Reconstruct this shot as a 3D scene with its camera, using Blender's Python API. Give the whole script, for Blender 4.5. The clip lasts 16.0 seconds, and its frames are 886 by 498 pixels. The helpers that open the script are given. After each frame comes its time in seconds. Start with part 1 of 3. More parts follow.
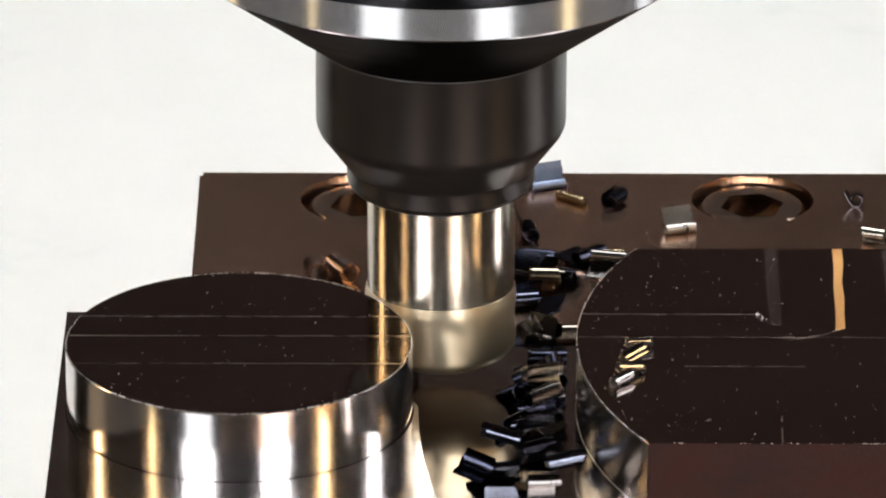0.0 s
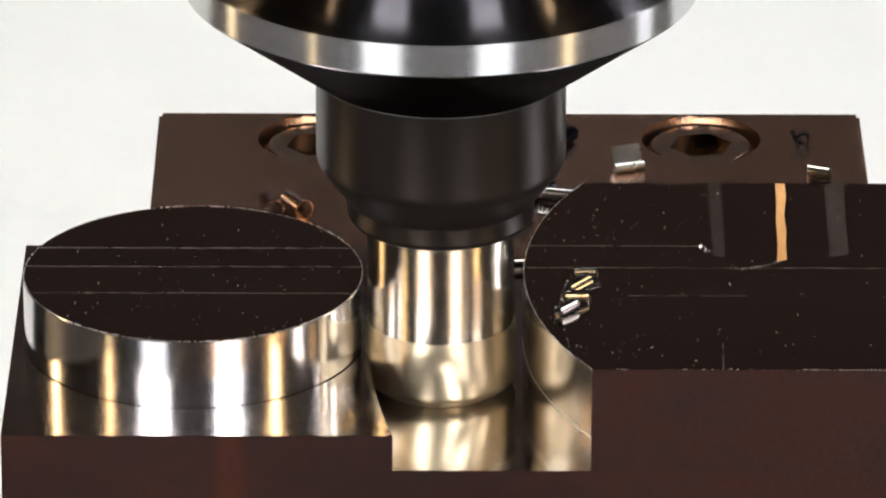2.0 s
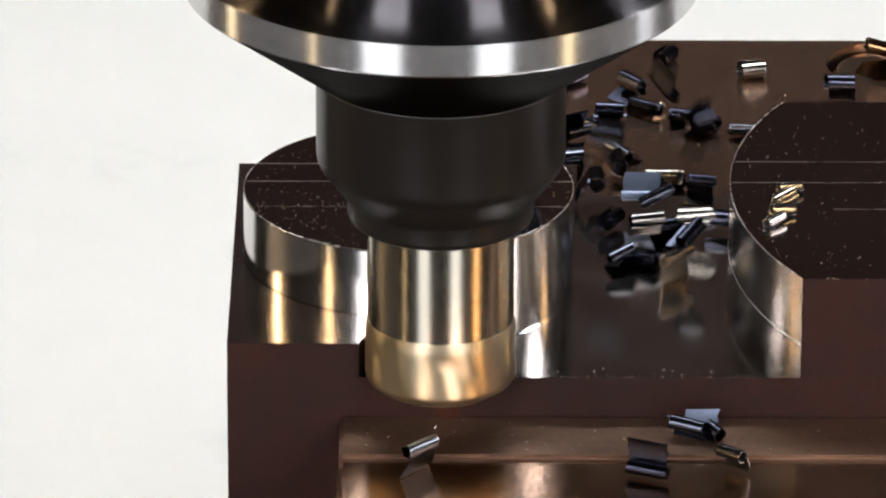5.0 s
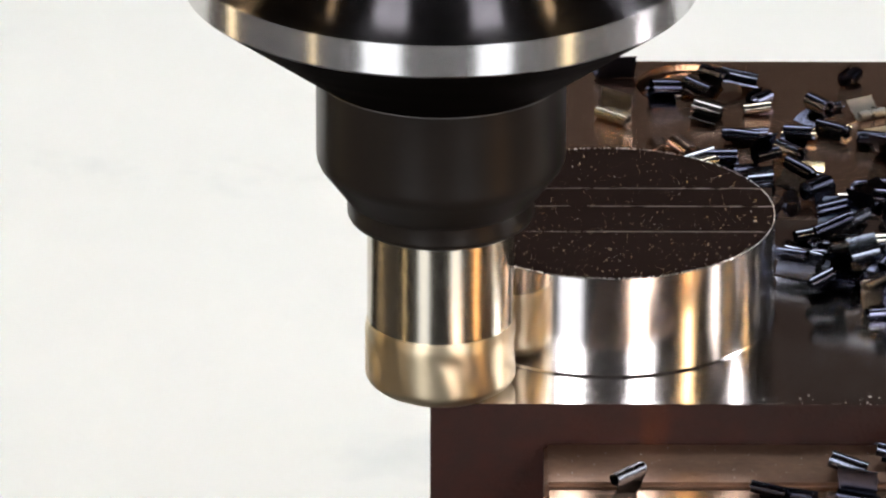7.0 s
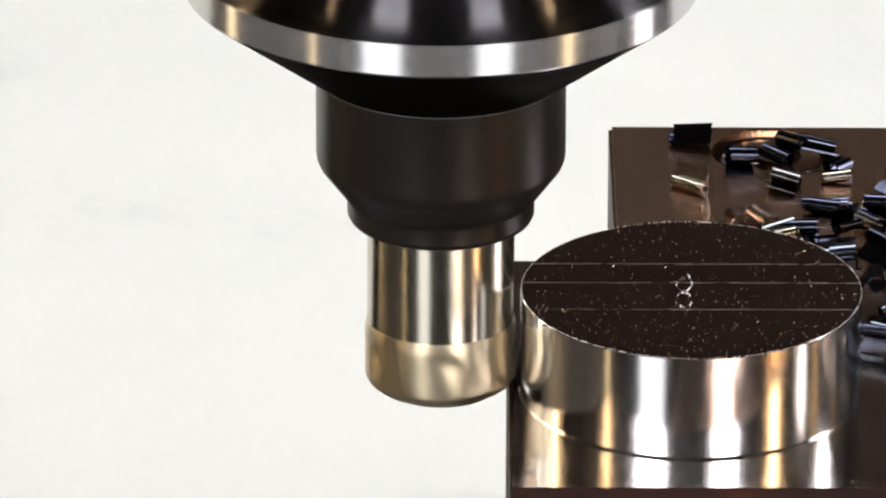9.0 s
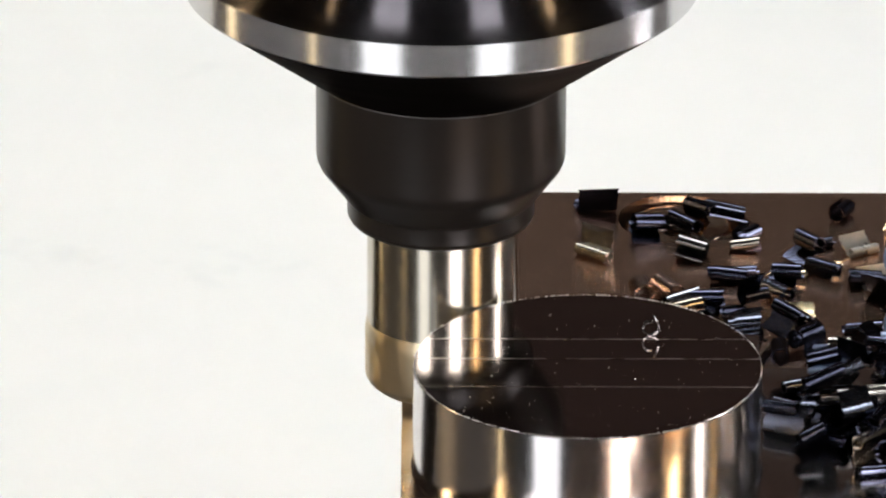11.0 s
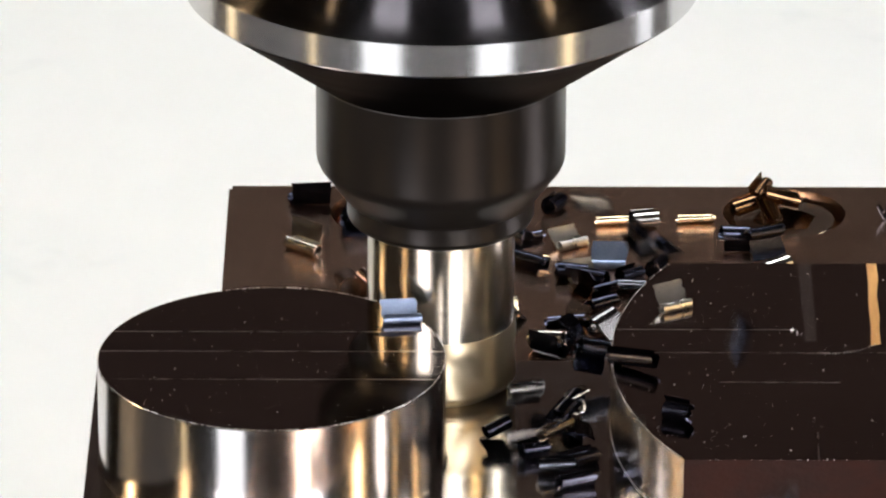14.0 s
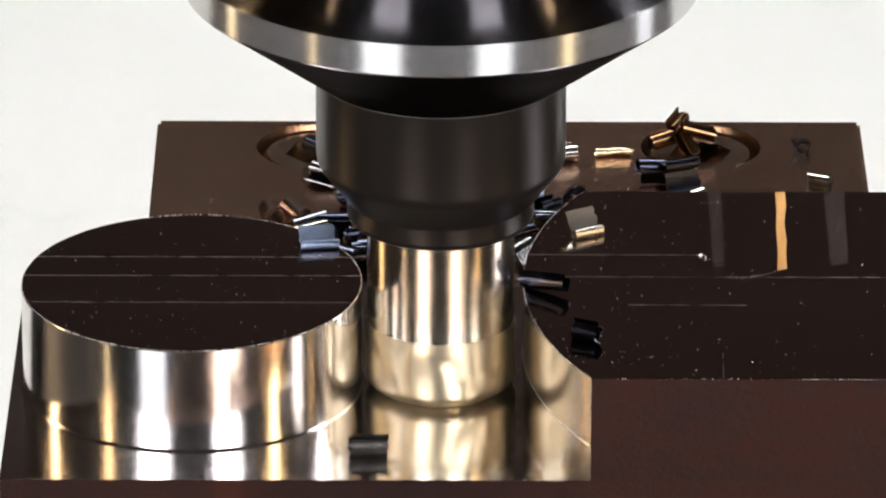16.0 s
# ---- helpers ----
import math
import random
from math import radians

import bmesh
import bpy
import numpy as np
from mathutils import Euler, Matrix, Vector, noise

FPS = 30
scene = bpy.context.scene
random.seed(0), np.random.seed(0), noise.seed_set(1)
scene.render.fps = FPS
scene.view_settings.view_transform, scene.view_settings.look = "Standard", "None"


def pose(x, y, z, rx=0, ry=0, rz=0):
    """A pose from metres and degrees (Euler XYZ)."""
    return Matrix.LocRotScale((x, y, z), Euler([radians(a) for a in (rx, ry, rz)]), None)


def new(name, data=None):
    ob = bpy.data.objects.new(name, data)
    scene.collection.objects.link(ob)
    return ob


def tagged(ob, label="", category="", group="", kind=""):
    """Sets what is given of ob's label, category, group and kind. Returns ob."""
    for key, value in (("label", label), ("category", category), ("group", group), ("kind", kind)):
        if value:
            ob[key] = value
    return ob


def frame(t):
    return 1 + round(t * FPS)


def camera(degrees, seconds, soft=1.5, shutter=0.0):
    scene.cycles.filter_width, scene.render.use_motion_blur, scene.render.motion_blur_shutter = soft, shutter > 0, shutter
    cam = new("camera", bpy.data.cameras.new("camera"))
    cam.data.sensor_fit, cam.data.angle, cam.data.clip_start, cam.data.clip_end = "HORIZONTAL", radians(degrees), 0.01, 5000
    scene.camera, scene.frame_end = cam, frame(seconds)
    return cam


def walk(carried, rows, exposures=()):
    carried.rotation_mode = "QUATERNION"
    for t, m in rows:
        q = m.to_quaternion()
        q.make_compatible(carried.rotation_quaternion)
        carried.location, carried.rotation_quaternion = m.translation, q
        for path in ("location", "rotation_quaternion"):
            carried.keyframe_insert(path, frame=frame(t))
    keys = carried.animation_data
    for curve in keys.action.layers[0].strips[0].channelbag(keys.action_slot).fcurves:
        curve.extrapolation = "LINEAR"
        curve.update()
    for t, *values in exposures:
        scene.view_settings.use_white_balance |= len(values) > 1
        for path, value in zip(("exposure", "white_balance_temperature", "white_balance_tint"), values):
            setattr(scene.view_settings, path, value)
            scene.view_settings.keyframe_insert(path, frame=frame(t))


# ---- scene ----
MM = 0.001
SECONDS = 16.0

# ---- camera: a long lens on a tripod, outside the machine door, standing still ----
cam = camera(6.987, SECONDS, soft=2.1, shutter=0.2)
EYE = pose(0.0003, -0.8774, 0.385, 90 - 23.43, 0, 0) @ pose(0, 0, 0, 0, 0, 0.13)
walk(cam, [(0.0, EYE), (SECONDS, EYE)])

# ---- world and exposure ----
world = bpy.data.worlds.new("world")
scene.world = world
world.use_nodes = True
world.node_tree.nodes["Background"].inputs["Color"].default_value = (0.60, 0.66, 0.75, 1)
world.node_tree.nodes["Background"].inputs["Strength"].default_value = 0.02
scene.view_settings.exposure = 0.0

# heights in millimetres, from the top of the block
L1, L2, JAW, BED, TRAY = -9.5, -14.35, -20.0, -62.0, -250.0
BOSS_R, RHO, TOOL_R = 22.5, 32.9, 10.1
NOSE_X, NOSE_R = 103.9, 60.2
SLOT_X, SLOT_R = 164.2, 141.0   # rim of the slot that is already at the deeper floor
X0, X1, Y0, Y1 = -24.0, 109.0, -30.9, 30.9


# ---- materials ----
def material(name):
    m = bpy.data.materials.new(name)
    m.use_nodes = True
    return m, m.node_tree.nodes, m.node_tree.links, m.node_tree.nodes["Principled BSDF"]


def ramp(nodes, links, fac, stops):
    r = nodes.new("ShaderNodeValToRGB")
    while len(r.color_ramp.elements) < len(stops):
        r.color_ramp.elements.new(0.5)
    for e, (p, c) in zip(r.color_ramp.elements, stops):
        e.position, e.color = p, (*c, 1) if len(c) == 3 else c
    links.new(fac, r.inputs["Fac"])
    return r.outputs["Color"]


def coords(nodes, links, scale=(1, 1, 1)):
    c, m = nodes.new("ShaderNodeTexCoord"), nodes.new("ShaderNodeMapping")
    m.inputs["Scale"].default_value = scale
    links.new(c.outputs["Object"], m.inputs["Vector"])
    return m.outputs["Vector"]


def noise_of(nodes, links, vec, scale, detail=4.0, rough=0.55):
    n = nodes.new("ShaderNodeTexNoise")
    n.inputs["Scale"].default_value, n.inputs["Detail"].default_value, n.inputs["Roughness"].default_value = scale, detail, rough
    links.new(vec, n.inputs["Vector"])
    return n.outputs["Fac"]


def surface(name, stops, metal, rough, scale=60, stretch=(1, 1, 1), bump=0.0, bump_scale=900, bump_stretch=None, spec=0.5):
    """A surface whose colour goes through stops by a coarse and a fine noise; rough is a pair."""
    m, nodes, links, b = material(name)
    vec = coords(nodes, links, stretch)
    a, f = noise_of(nodes, links, vec, scale), noise_of(nodes, links, vec, scale * 11, 3.0)
    mix = nodes.new("ShaderNodeMix")
    mix.data_type = "FLOAT"
    mix.inputs[0].default_value = 0.35
    links.new(a, mix.inputs[2]), links.new(f, mix.inputs[3])
    n = len(stops)
    col = ramp(nodes, links, mix.outputs[0], [(0.3 + 0.4 * i / max(1, n - 1), c) for i, c in enumerate(stops)])
    links.new(col, b.inputs["Base Color"])
    r = ramp(nodes, links, mix.outputs[0], [(0.3, (rough[0],) * 3), (0.7, (rough[1],) * 3)])
    links.new(r, b.inputs["Roughness"])
    b.inputs["Metallic"].default_value = metal
    b.inputs["Specular IOR Level"].default_value = spec
    if bump:
        bp = nodes.new("ShaderNodeBump")
        bp.inputs["Strength"].default_value, bp.inputs["Distance"].default_value = bump, 0.0002
        links.new(noise_of(nodes, links, coords(nodes, links, bump_stretch or stretch), bump_scale, 3.0), bp.inputs["Height"])
        links.new(bp.outputs["Normal"], b.inputs["Normal"])
    return m


def turned(name, stops, rough, aniso, scale=60, stretch=(1, 1, 10)):
    """Bright metal with fine grooves round its axis, which draw reflections out along it."""
    m = surface(name, stops, 1.0, rough, scale, stretch)
    nodes, links = m.node_tree.nodes, m.node_tree.links
    b, tan = nodes["Principled BSDF"], nodes.new("ShaderNodeTangent")
    tan.direction_type, tan.axis = "RADIAL", "Z"
    links.new(tan.outputs["Tangent"], b.inputs["Tangent"])
    b.inputs["Anisotropic"].default_value, b.inputs["Anisotropic Rotation"].default_value = aniso, 0.25
    return m


def glow(name, colour, strength):
    m, nodes, links, b = material(name)
    b.inputs["Base Color"].default_value = (0.8, 0.8, 0.8, 1)
    b.inputs["Emission Color"].default_value, b.inputs["Emission Strength"].default_value = (*colour, 1), strength
    return m


M = {
    "ground_top": surface("ground_steel", [(0.29, 0.248, 0.246), (0.37, 0.322, 0.316)], 1.0, (0.07, 0.12), 45, (0.15, 1, 1), 0.05, 500, (0.1, 1, 1)),
    "milled": turned("milled_steel", [(0.62, 0.60, 0.61), (0.74, 0.72, 0.725)], (0.125, 0.185), 0.3, 120, (1, 1, 0.2)),
    "floor": surface("milled_floor", [(0.48, 0.45, 0.435), (0.60, 0.565, 0.54)], 1.0, (0.10, 0.18), 130, (1, 1, 1), 0.06, 700),
    "scale": surface("mill_scale", [(0.0150, 0.0088, 0.0082), (0.0195, 0.0090, 0.0078), (0.0265, 0.0092, 0.0070), (0.0215, 0.0074, 0.0056)], 0.0, (0.42, 0.62), 40, (0.7, 1, 1), 0.5, 1500, spec=0.12),
    # a polished streak; the orange it mirrors is put into its colour
    "streak": surface("copper_streak", [(0.50, 0.23, 0.055), (0.74, 0.42, 0.15)], 0.2, (0.4, 0.6), 600, (1, 0.2, 1)),
    "rub": surface("rubbed_steel", [(0.37, 0.31, 0.29), (0.45, 0.385, 0.355)], 1.0, (0.18, 0.24), 200, (1, 0.1, 1)),
    "jaw": surface("jaw_steel", [(0.44, 0.285, 0.205), (0.56, 0.375, 0.28)], 1.0, (0.19, 0.25), 25, (1, 1, 1), 0.04, 120),
    "crumb": surface("crumb_steel", [(0.70, 0.68, 0.66), (0.85, 0.82, 0.78)], 1.0, (0.3, 0.4), 200),
    "straw_crumb": surface("straw_crumb_steel", [(0.50, 0.36, 0.20), (0.80, 0.66, 0.46)], 1.0, (0.25, 0.35), 900),
    "jaw_front": surface("worn_jaw_steel", [(0.18, 0.115, 0.085), (0.36, 0.23, 0.16)], 0.9, (0.27, 0.42), 70, (1, 1, 1), 0.25, 900),
    "jaw_worn": surface("rubbed_jaw_steel", [(0.26, 0.165, 0.11), (0.50, 0.33, 0.22)], 1.0, (0.16, 0.27), 90, (1, 1, 1), 0.12, 900),
    "gold": turned("gold_coating", [(0.56, 0.47, 0.315), (0.70, 0.60, 0.425)], (0.31, 0.39), 0.3, 80, (1, 1, 0.5)),
    "shank": turned("shank_steel", [(0.52, 0.485, 0.41), (0.64, 0.60, 0.51)], (0.17, 0.23), 0.2, 80, (1, 1, 0.5)),
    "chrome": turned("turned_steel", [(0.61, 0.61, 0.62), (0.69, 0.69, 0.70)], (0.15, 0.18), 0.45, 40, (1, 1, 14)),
    # the same turned steel, darkened for the dimmer light on sloped faces
    "shaded_chrome": turned("shaded_turned_steel", [(0.27, 0.26, 0.275), (0.34, 0.33, 0.345)], (0.15, 0.18), 0.95, 40, (1, 1, 14)),
    "black": surface("black_oxide", [(0.0062, 0.0050, 0.0043), (0.0105, 0.0085, 0.0074)], 0.0, (0.28, 0.34), 60, (1, 1, 3), 0.02, 900, spec=0.26),
    # black oxide again; the shade under the flange is put into its colour
    "shaded_black": surface("shaded_black_oxide", [(0.0012, 0.0008, 0.0007), (0.002, 0.0014, 0.0012)], 0.0, (0.45, 0.55), 60, (1, 1, 8), 0.06, 900, spec=0.01),
    "nose": turned("nose_steel", [(0.44, 0.40, 0.36), (0.60, 0.555, 0.50)], (0.15, 0.22), 0.6, 120, (1, 1, 0.2)),
    "line": surface("line_steel", [(0.40, 0.34, 0.30), (0.48, 0.42, 0.38)], 1.0, (0.24, 0.32), 300, (0.1, 1, 1)),
    "screw": surface("screw_steel", [(0.42, 0.33, 0.26), (0.62, 0.51, 0.41)], 1.0, (0.15, 0.25), 400),
    # screw steel made darker for the shade inside the socket
    "socket": surface("shaded_socket_steel", [(0.20, 0.16, 0.13), (0.42, 0.35, 0.29)], 1.0, (0.10, 0.20), 300),
    "iron": surface("cast_iron", [(0.05, 0.05, 0.052), (0.09, 0.085, 0.082)], 0.6, (0.4, 0.6), 30, (1, 1, 1), 0.3, 300),
    "housing": surface("housing_paint", [(0.014, 0.0085, 0.007), (0.022, 0.0135, 0.011)], 0.0, (0.5, 0.7), 3, (1, 1, 1), 0.1, 60, spec=0.04),
    "white_light": glow("white_tube", (0.97, 0.97, 1.0), 15.0),
    # dim glows that stand for the lamps mirrored low in the housing
    "white_dim_light": glow("white_lamp_reflection", (0.94, 0.96, 1.0), 1.5),
    "warm_dim_light": glow("warm_lamp_reflection", (1.0, 0.70, 0.30), 2.1),
    "warm_light": glow("warm_tube", (1.0, 0.68, 0.32), 15.5),
    "ceiling_light": glow("tray_fill_tube", (0.95, 0.98, 0.985), 17.5),
}


M["chrome"].node_tree.nodes["Principled BSDF"].inputs["Metallic"].default_value = 0.88


def tray_material():
    m, nodes, links, b = material("white_enamel")
    vec = coords(nodes, links, (1, 1, 1))
    a = noise_of(nodes, links, vec, 15.0, 4.0, 0.6)
    col = ramp(nodes, links, a, [(0.28, (0.70, 0.72, 0.72)), (0.40, (0.80, 0.81, 0.80)), (1.0, (0.86, 0.86, 0.845))])
    links.new(col, b.inputs["Base Color"])
    b.inputs["Roughness"].default_value = 0.35
    return m


M["tray"] = tray_material()


def add_rust_run(m, x0, half, colour):
    """An orange run of rust down the mill scale, at x0 metres, with ragged sides."""
    nodes, links, b = m.node_tree.nodes, m.node_tree.links, m.node_tree.nodes["Principled BSDF"]
    sep = nodes.new("ShaderNodeSeparateXYZ")
    links.new(coords(nodes, links), sep.inputs[0])

    def calc(op, *vals):
        n = nodes.new("ShaderNodeMath")
        n.operation = op
        for k, v in enumerate(vals):
            if isinstance(v, (int, float)):
                n.inputs[k].default_value = v
            else:
                links.new(v, n.inputs[k])
        return n.outputs[0]
    ragged = noise_of(nodes, links, coords(nodes, links, (1, 1, 0.15)), 900, 3.0)
    side = calc("DIVIDE", calc("ABSOLUTE", calc("SUBTRACT", sep.outputs["X"], x0)), half)
    mask = calc("MULTIPLY", calc("SUBTRACT", calc("ADD", 0.75, ragged), side), 1.1)
    mask = calc("MINIMUM", calc("MAXIMUM", mask, 0.0), 1.0)
    mask = calc("MULTIPLY", mask, calc("SUBTRACT", noise_of(nodes, links, coords(nodes, links, (1, 1, 0.5)), 300, 3.0), 0.05))
    mix = nodes.new("ShaderNodeMix")
    mix.data_type = "RGBA"
    old = b.inputs["Base Color"].links[0].from_socket
    links.new(mask, mix.inputs[0]), links.new(old, mix.inputs[6])
    mix.inputs[7].default_value = (*colour, 1)
    links.new(mix.outputs[2], b.inputs["Base Color"])


add_rust_run(M["scale"], 0.0055, 0.0019, (0.062, 0.016, 0.006))


def chip_material(name, stops, rough):
    m, nodes, links, b = material(name)
    info = nodes.new("ShaderNodeObjectInfo")
    links.new(ramp(nodes, links, info.outputs["Random"], stops), b.inputs["Base Color"])
    b.inputs["Metallic"].default_value, b.inputs["Roughness"].default_value = 1.0, rough
    bp = nodes.new("ShaderNodeBump")
    bp.inputs["Strength"].default_value, bp.inputs["Distance"].default_value = 0.15, 0.0002
    links.new(noise_of(nodes, links, coords(nodes, links, (1, 8, 1)), 900, 2.0), bp.inputs["Height"])
    links.new(bp.outputs["Normal"], b.inputs["Normal"])
    return m


M["chip"] = chip_material("blued_chip", [(0.0, (0.020, 0.021, 0.032)), (0.50, (0.046, 0.050, 0.075)), (0.75, (0.11, 0.12, 0.15)),
                                        (0.92, (0.26, 0.22, 0.17)), (1.0, (0.50, 0.48, 0.45))], 0.2)


M["bright_chip"] = surface("bright_chip_steel", [(0.30, 0.29, 0.28), (0.44, 0.42, 0.40)], 1.0, (0.18, 0.26), 300)
M["blue_chip"] = surface("blue_tempered_chip", [(0.14, 0.175, 0.26), (0.26, 0.31, 0.43)], 1.0, (0.34, 0.44), 300)
M["flat_chip"] = surface("pale_grey_chip", [(0.38, 0.365, 0.34), (0.54, 0.515, 0.48)], 1.0, (0.24, 0.34), 300)
M["dark_chip"] = surface("dark_blue_chip", [(0.035, 0.037, 0.055), (0.10, 0.105, 0.15)], 1.0, (0.14, 0.22), 300)
M["bronze_chip"] = surface("bronze_tempered_chip", [(0.07, 0.04, 0.025), (0.28, 0.16, 0.08)], 1.0, (0.16, 0.26), 260)
M["pale_chip"] = surface("rose_steel_chip", [(0.30, 0.21, 0.17), (0.55, 0.42, 0.36)], 1.0, (0.18, 0.28), 300)
M["straw_chip"] = surface("straw_tempered_chip", [(0.58, 0.45, 0.26), (0.72, 0.60, 0.42)], 1.0, (0.18, 0.28), 300)
M["hot_chip"] = surface("copper_coloured_chip", [(0.55, 0.24, 0.09), (0.75, 0.42, 0.18)], 1.0, (0.25, 0.35), 300)


# ---- mesh helpers ----
def part(name, bm, mat, parent=None, label="", smooth=40):
    bmesh.ops.recalc_face_normals(bm, faces=bm.faces)
    me = bpy.data.meshes.new(name)
    bm.to_mesh(me)
    bm.free()
    for q in (mat if isinstance(mat, (list, tuple)) else [mat]):
        me.materials.append(q)
    if smooth:
        me.shade_smooth()
        me.set_sharp_from_angle(angle=radians(smooth))
    ob = new(name, me)
    if parent is not None:
        ob.parent = parent
    return tagged(ob, label) if label else ob


def lathe(profile, n=128, bm=None, closed=True):
    """A body of revolution about z from (radius, height) pairs in millimetres."""
    bm = bm or bmesh.new()
    rings = []
    for r, z in profile:
        if r < 1e-6:
            rings.append([bm.verts.new((0, 0, z * MM))])
        else:
            rings.append([bm.verts.new((r * MM * math.cos(2 * math.pi * i / n), r * MM * math.sin(2 * math.pi * i / n), z * MM)) for i in range(n)])
    for a, b in zip(rings, rings[1:]):
        for i in range(n):
            j = (i + 1) % n
            q = [a[i % len(a)], a[j % len(a)], b[j % len(b)], b[i % len(b)]]
            q = [v for k, v in enumerate(q) if v not in q[:k]]
            if len(q) > 2:
                bm.faces.new(q)
    return bm


def prism(points, z0, z1, bm=None, chamfer=0.0):
    """A plan outline in millimetres raised from z0 to z1; chamfer: bevel of the upper rim."""
    bm = bm or bmesh.new()
    low = [bm.verts.new((x * MM, y * MM, z0 * MM)) for x, y in points]
    top = [bm.verts.new((x * MM, y * MM, z1 * MM)) for x, y in points]
    n = len(points)
    for i in range(n):
        bm.faces.new((low[i], low[(i + 1) % n], top[(i + 1) % n], top[i]))
    bm.faces.new(low[::-1])
    cap = bm.faces.new(top)
    if chamfer:
        bmesh.ops.bevel(bm, geom=list(cap.edges), offset=chamfer * MM, segments=2, affect="EDGES", clamp_overlap=True)
    return bm


def prism_cup(points, z0, z1):
    """The walls and bottom of a pocket with a plan outline in millimetres."""
    bm = bmesh.new()
    low = [bm.verts.new((x * MM, y * MM, z0 * MM)) for x, y in points]
    top = [bm.verts.new((x * MM, y * MM, z1 * MM)) for x, y in points]
    for i in range(len(points)):
        k = (i + 1) % len(points)
        bm.faces.new((top[i], top[k], low[k], low[i]))
    bm.faces.new(low)
    return bm


def box(x0, x1, y0, y1, z0, z1, bevel=0.0):
    bm = prism([(x0, y0), (x1, y0), (x1, y1), (x0, y1)], z0, z1)
    if bevel:
        bmesh.ops.bevel(bm, geom=list(bm.edges), offset=bevel * MM, segments=2, affect="EDGES")
    return bm


def arc(cx, cy, r, a0, a1, n):
    return [(cx + r * math.cos(radians(a0 + (a1 - a0) * i / n)), cy + r * math.sin(radians(a0 + (a1 - a0) * i / n))) for i in range(n + 1)]


def clip(poly, nx, ny, d):
    """The part of a convex outline where nx * x + ny * y <= d."""
    out = []
    for (ax, ay), (bx, by) in zip(poly, poly[1:] + poly[:1]):
        da, db = nx * ax + ny * ay - d, nx * bx + ny * by - d
        if da <= 0:
            out.append((ax, ay))
        if da * db < 0:
            k = da / (da - db)
            out.append((ax + k * (bx - ax), ay + k * (by - ay)))
    return out


def empty(name, label, category, group="", kind=""):
    return tagged(new(name), label, category, group, kind)


ON_TABLE = []   # things that ride on the machine table, with their place in its space
PATHS = []      # things with a path of their own


GRID = sorted([i * 0.5 for i in range(33)] + [1.46, 1.8, 0.25, 4.75, 5.25, 9.75, 10.25, 10.75])


def rides(ob, m=None):
    ON_TABLE.append((ob, m or ob.matrix_basis.copy()))
    return ob


# ---- the machine's feed: where the boss stands, seen from the spindle ----
FEED = [  # seconds, the cutter's angle round the boss, its distance from the boss's axis
    (0.0, 36.7, 32.55), (0.5, 23.7, 32.69), (1.0, 11.5, 32.83), (1.46, 0.0, 32.85), (1.8, 0.0, 32.85), (2.0, -5.2, 32.91),
    (2.5, -18.1, 32.87), (3.0, -30.4, 32.78), (3.5, -43.7, 32.62), (4.0, -55.9, 32.51), (4.2, -61.0, 32.5), (6.3, -116.7, 32.4),
    (6.5, -121.6, 32.5), (7.0, -133.7, 32.8), (7.5, -147.0, 32.9), (8.0, -159.0, 33.0), (8.5, -171.6, 33.1), (9.0, -183.5, 33.1),
    (9.2, -188.4, 33.1), (11.5, -247.2, 32.4), (12.0, -259.8, 32.2), (12.5, -273.2, 32.3), (13.0, -286.0, 32.72), (13.5, -299.3, 32.38),
    (14.0, -311.8, 32.65), (14.5, -324.7, 32.9), (15.0, -336.8, 32.9), (15.5, -349.4, 32.9), (16.0, -360.0, 32.87)]


def table_place(t):
    """The table's origin, which is the boss's axis, at t seconds."""
    for (t0, a0, r0), (t1, a1, r1) in zip(FEED, FEED[1:]):
        if t <= t1:
            k = (t - t0) / (t1 - t0)
            a, r = radians(a0 + k * (a1 - a0)), r0 + k * (r1 - r0)
            return (-r * math.cos(a) * MM, -r * math.sin(a) * MM)


def feed_angle(t):
    for (t0, a0, r0), (t1, a1, r1) in zip(FEED, FEED[1:]):
        if t <= t1:
            return a0 + (t - t0) / (t1 - t0) * (a1 - a0)


def time_of(angle):
    """When the cutter stands at that angle of its second round."""
    for (t0, a0, r0), (t1, a1, r1) in zip(FEED, FEED[1:]):
        if t0 >= 1.7 and a0 >= angle >= a1:
            return t0 + (angle - a0) / (a1 - a0) * (t1 - t0)
    return SECONDS


# ---- machine: housing, lights ----
def housing():
    for name, b in (("wall_back", (-1500, 1500, 1400, 1440, -900, 1400)), ("wall_front", (-1500, 1500, -1640, -1600, -900, 1400)),
                    ("wall_left", (-1540, -1500, -1640, 1440, -900, 1400)), ("wall_right", (1500, 1540, -1640, 1440, -900, 1400)),
                    ("floor", (-1540, 1540, -1640, 1440, -940, -900)), ("ceiling", (-1540, 1540, -1640, 1440, 1400, 1440))):
        tagged(part(name, box(*b), M["housing"]), "dark painted steel of the machine housing", "housing", kind="structure")


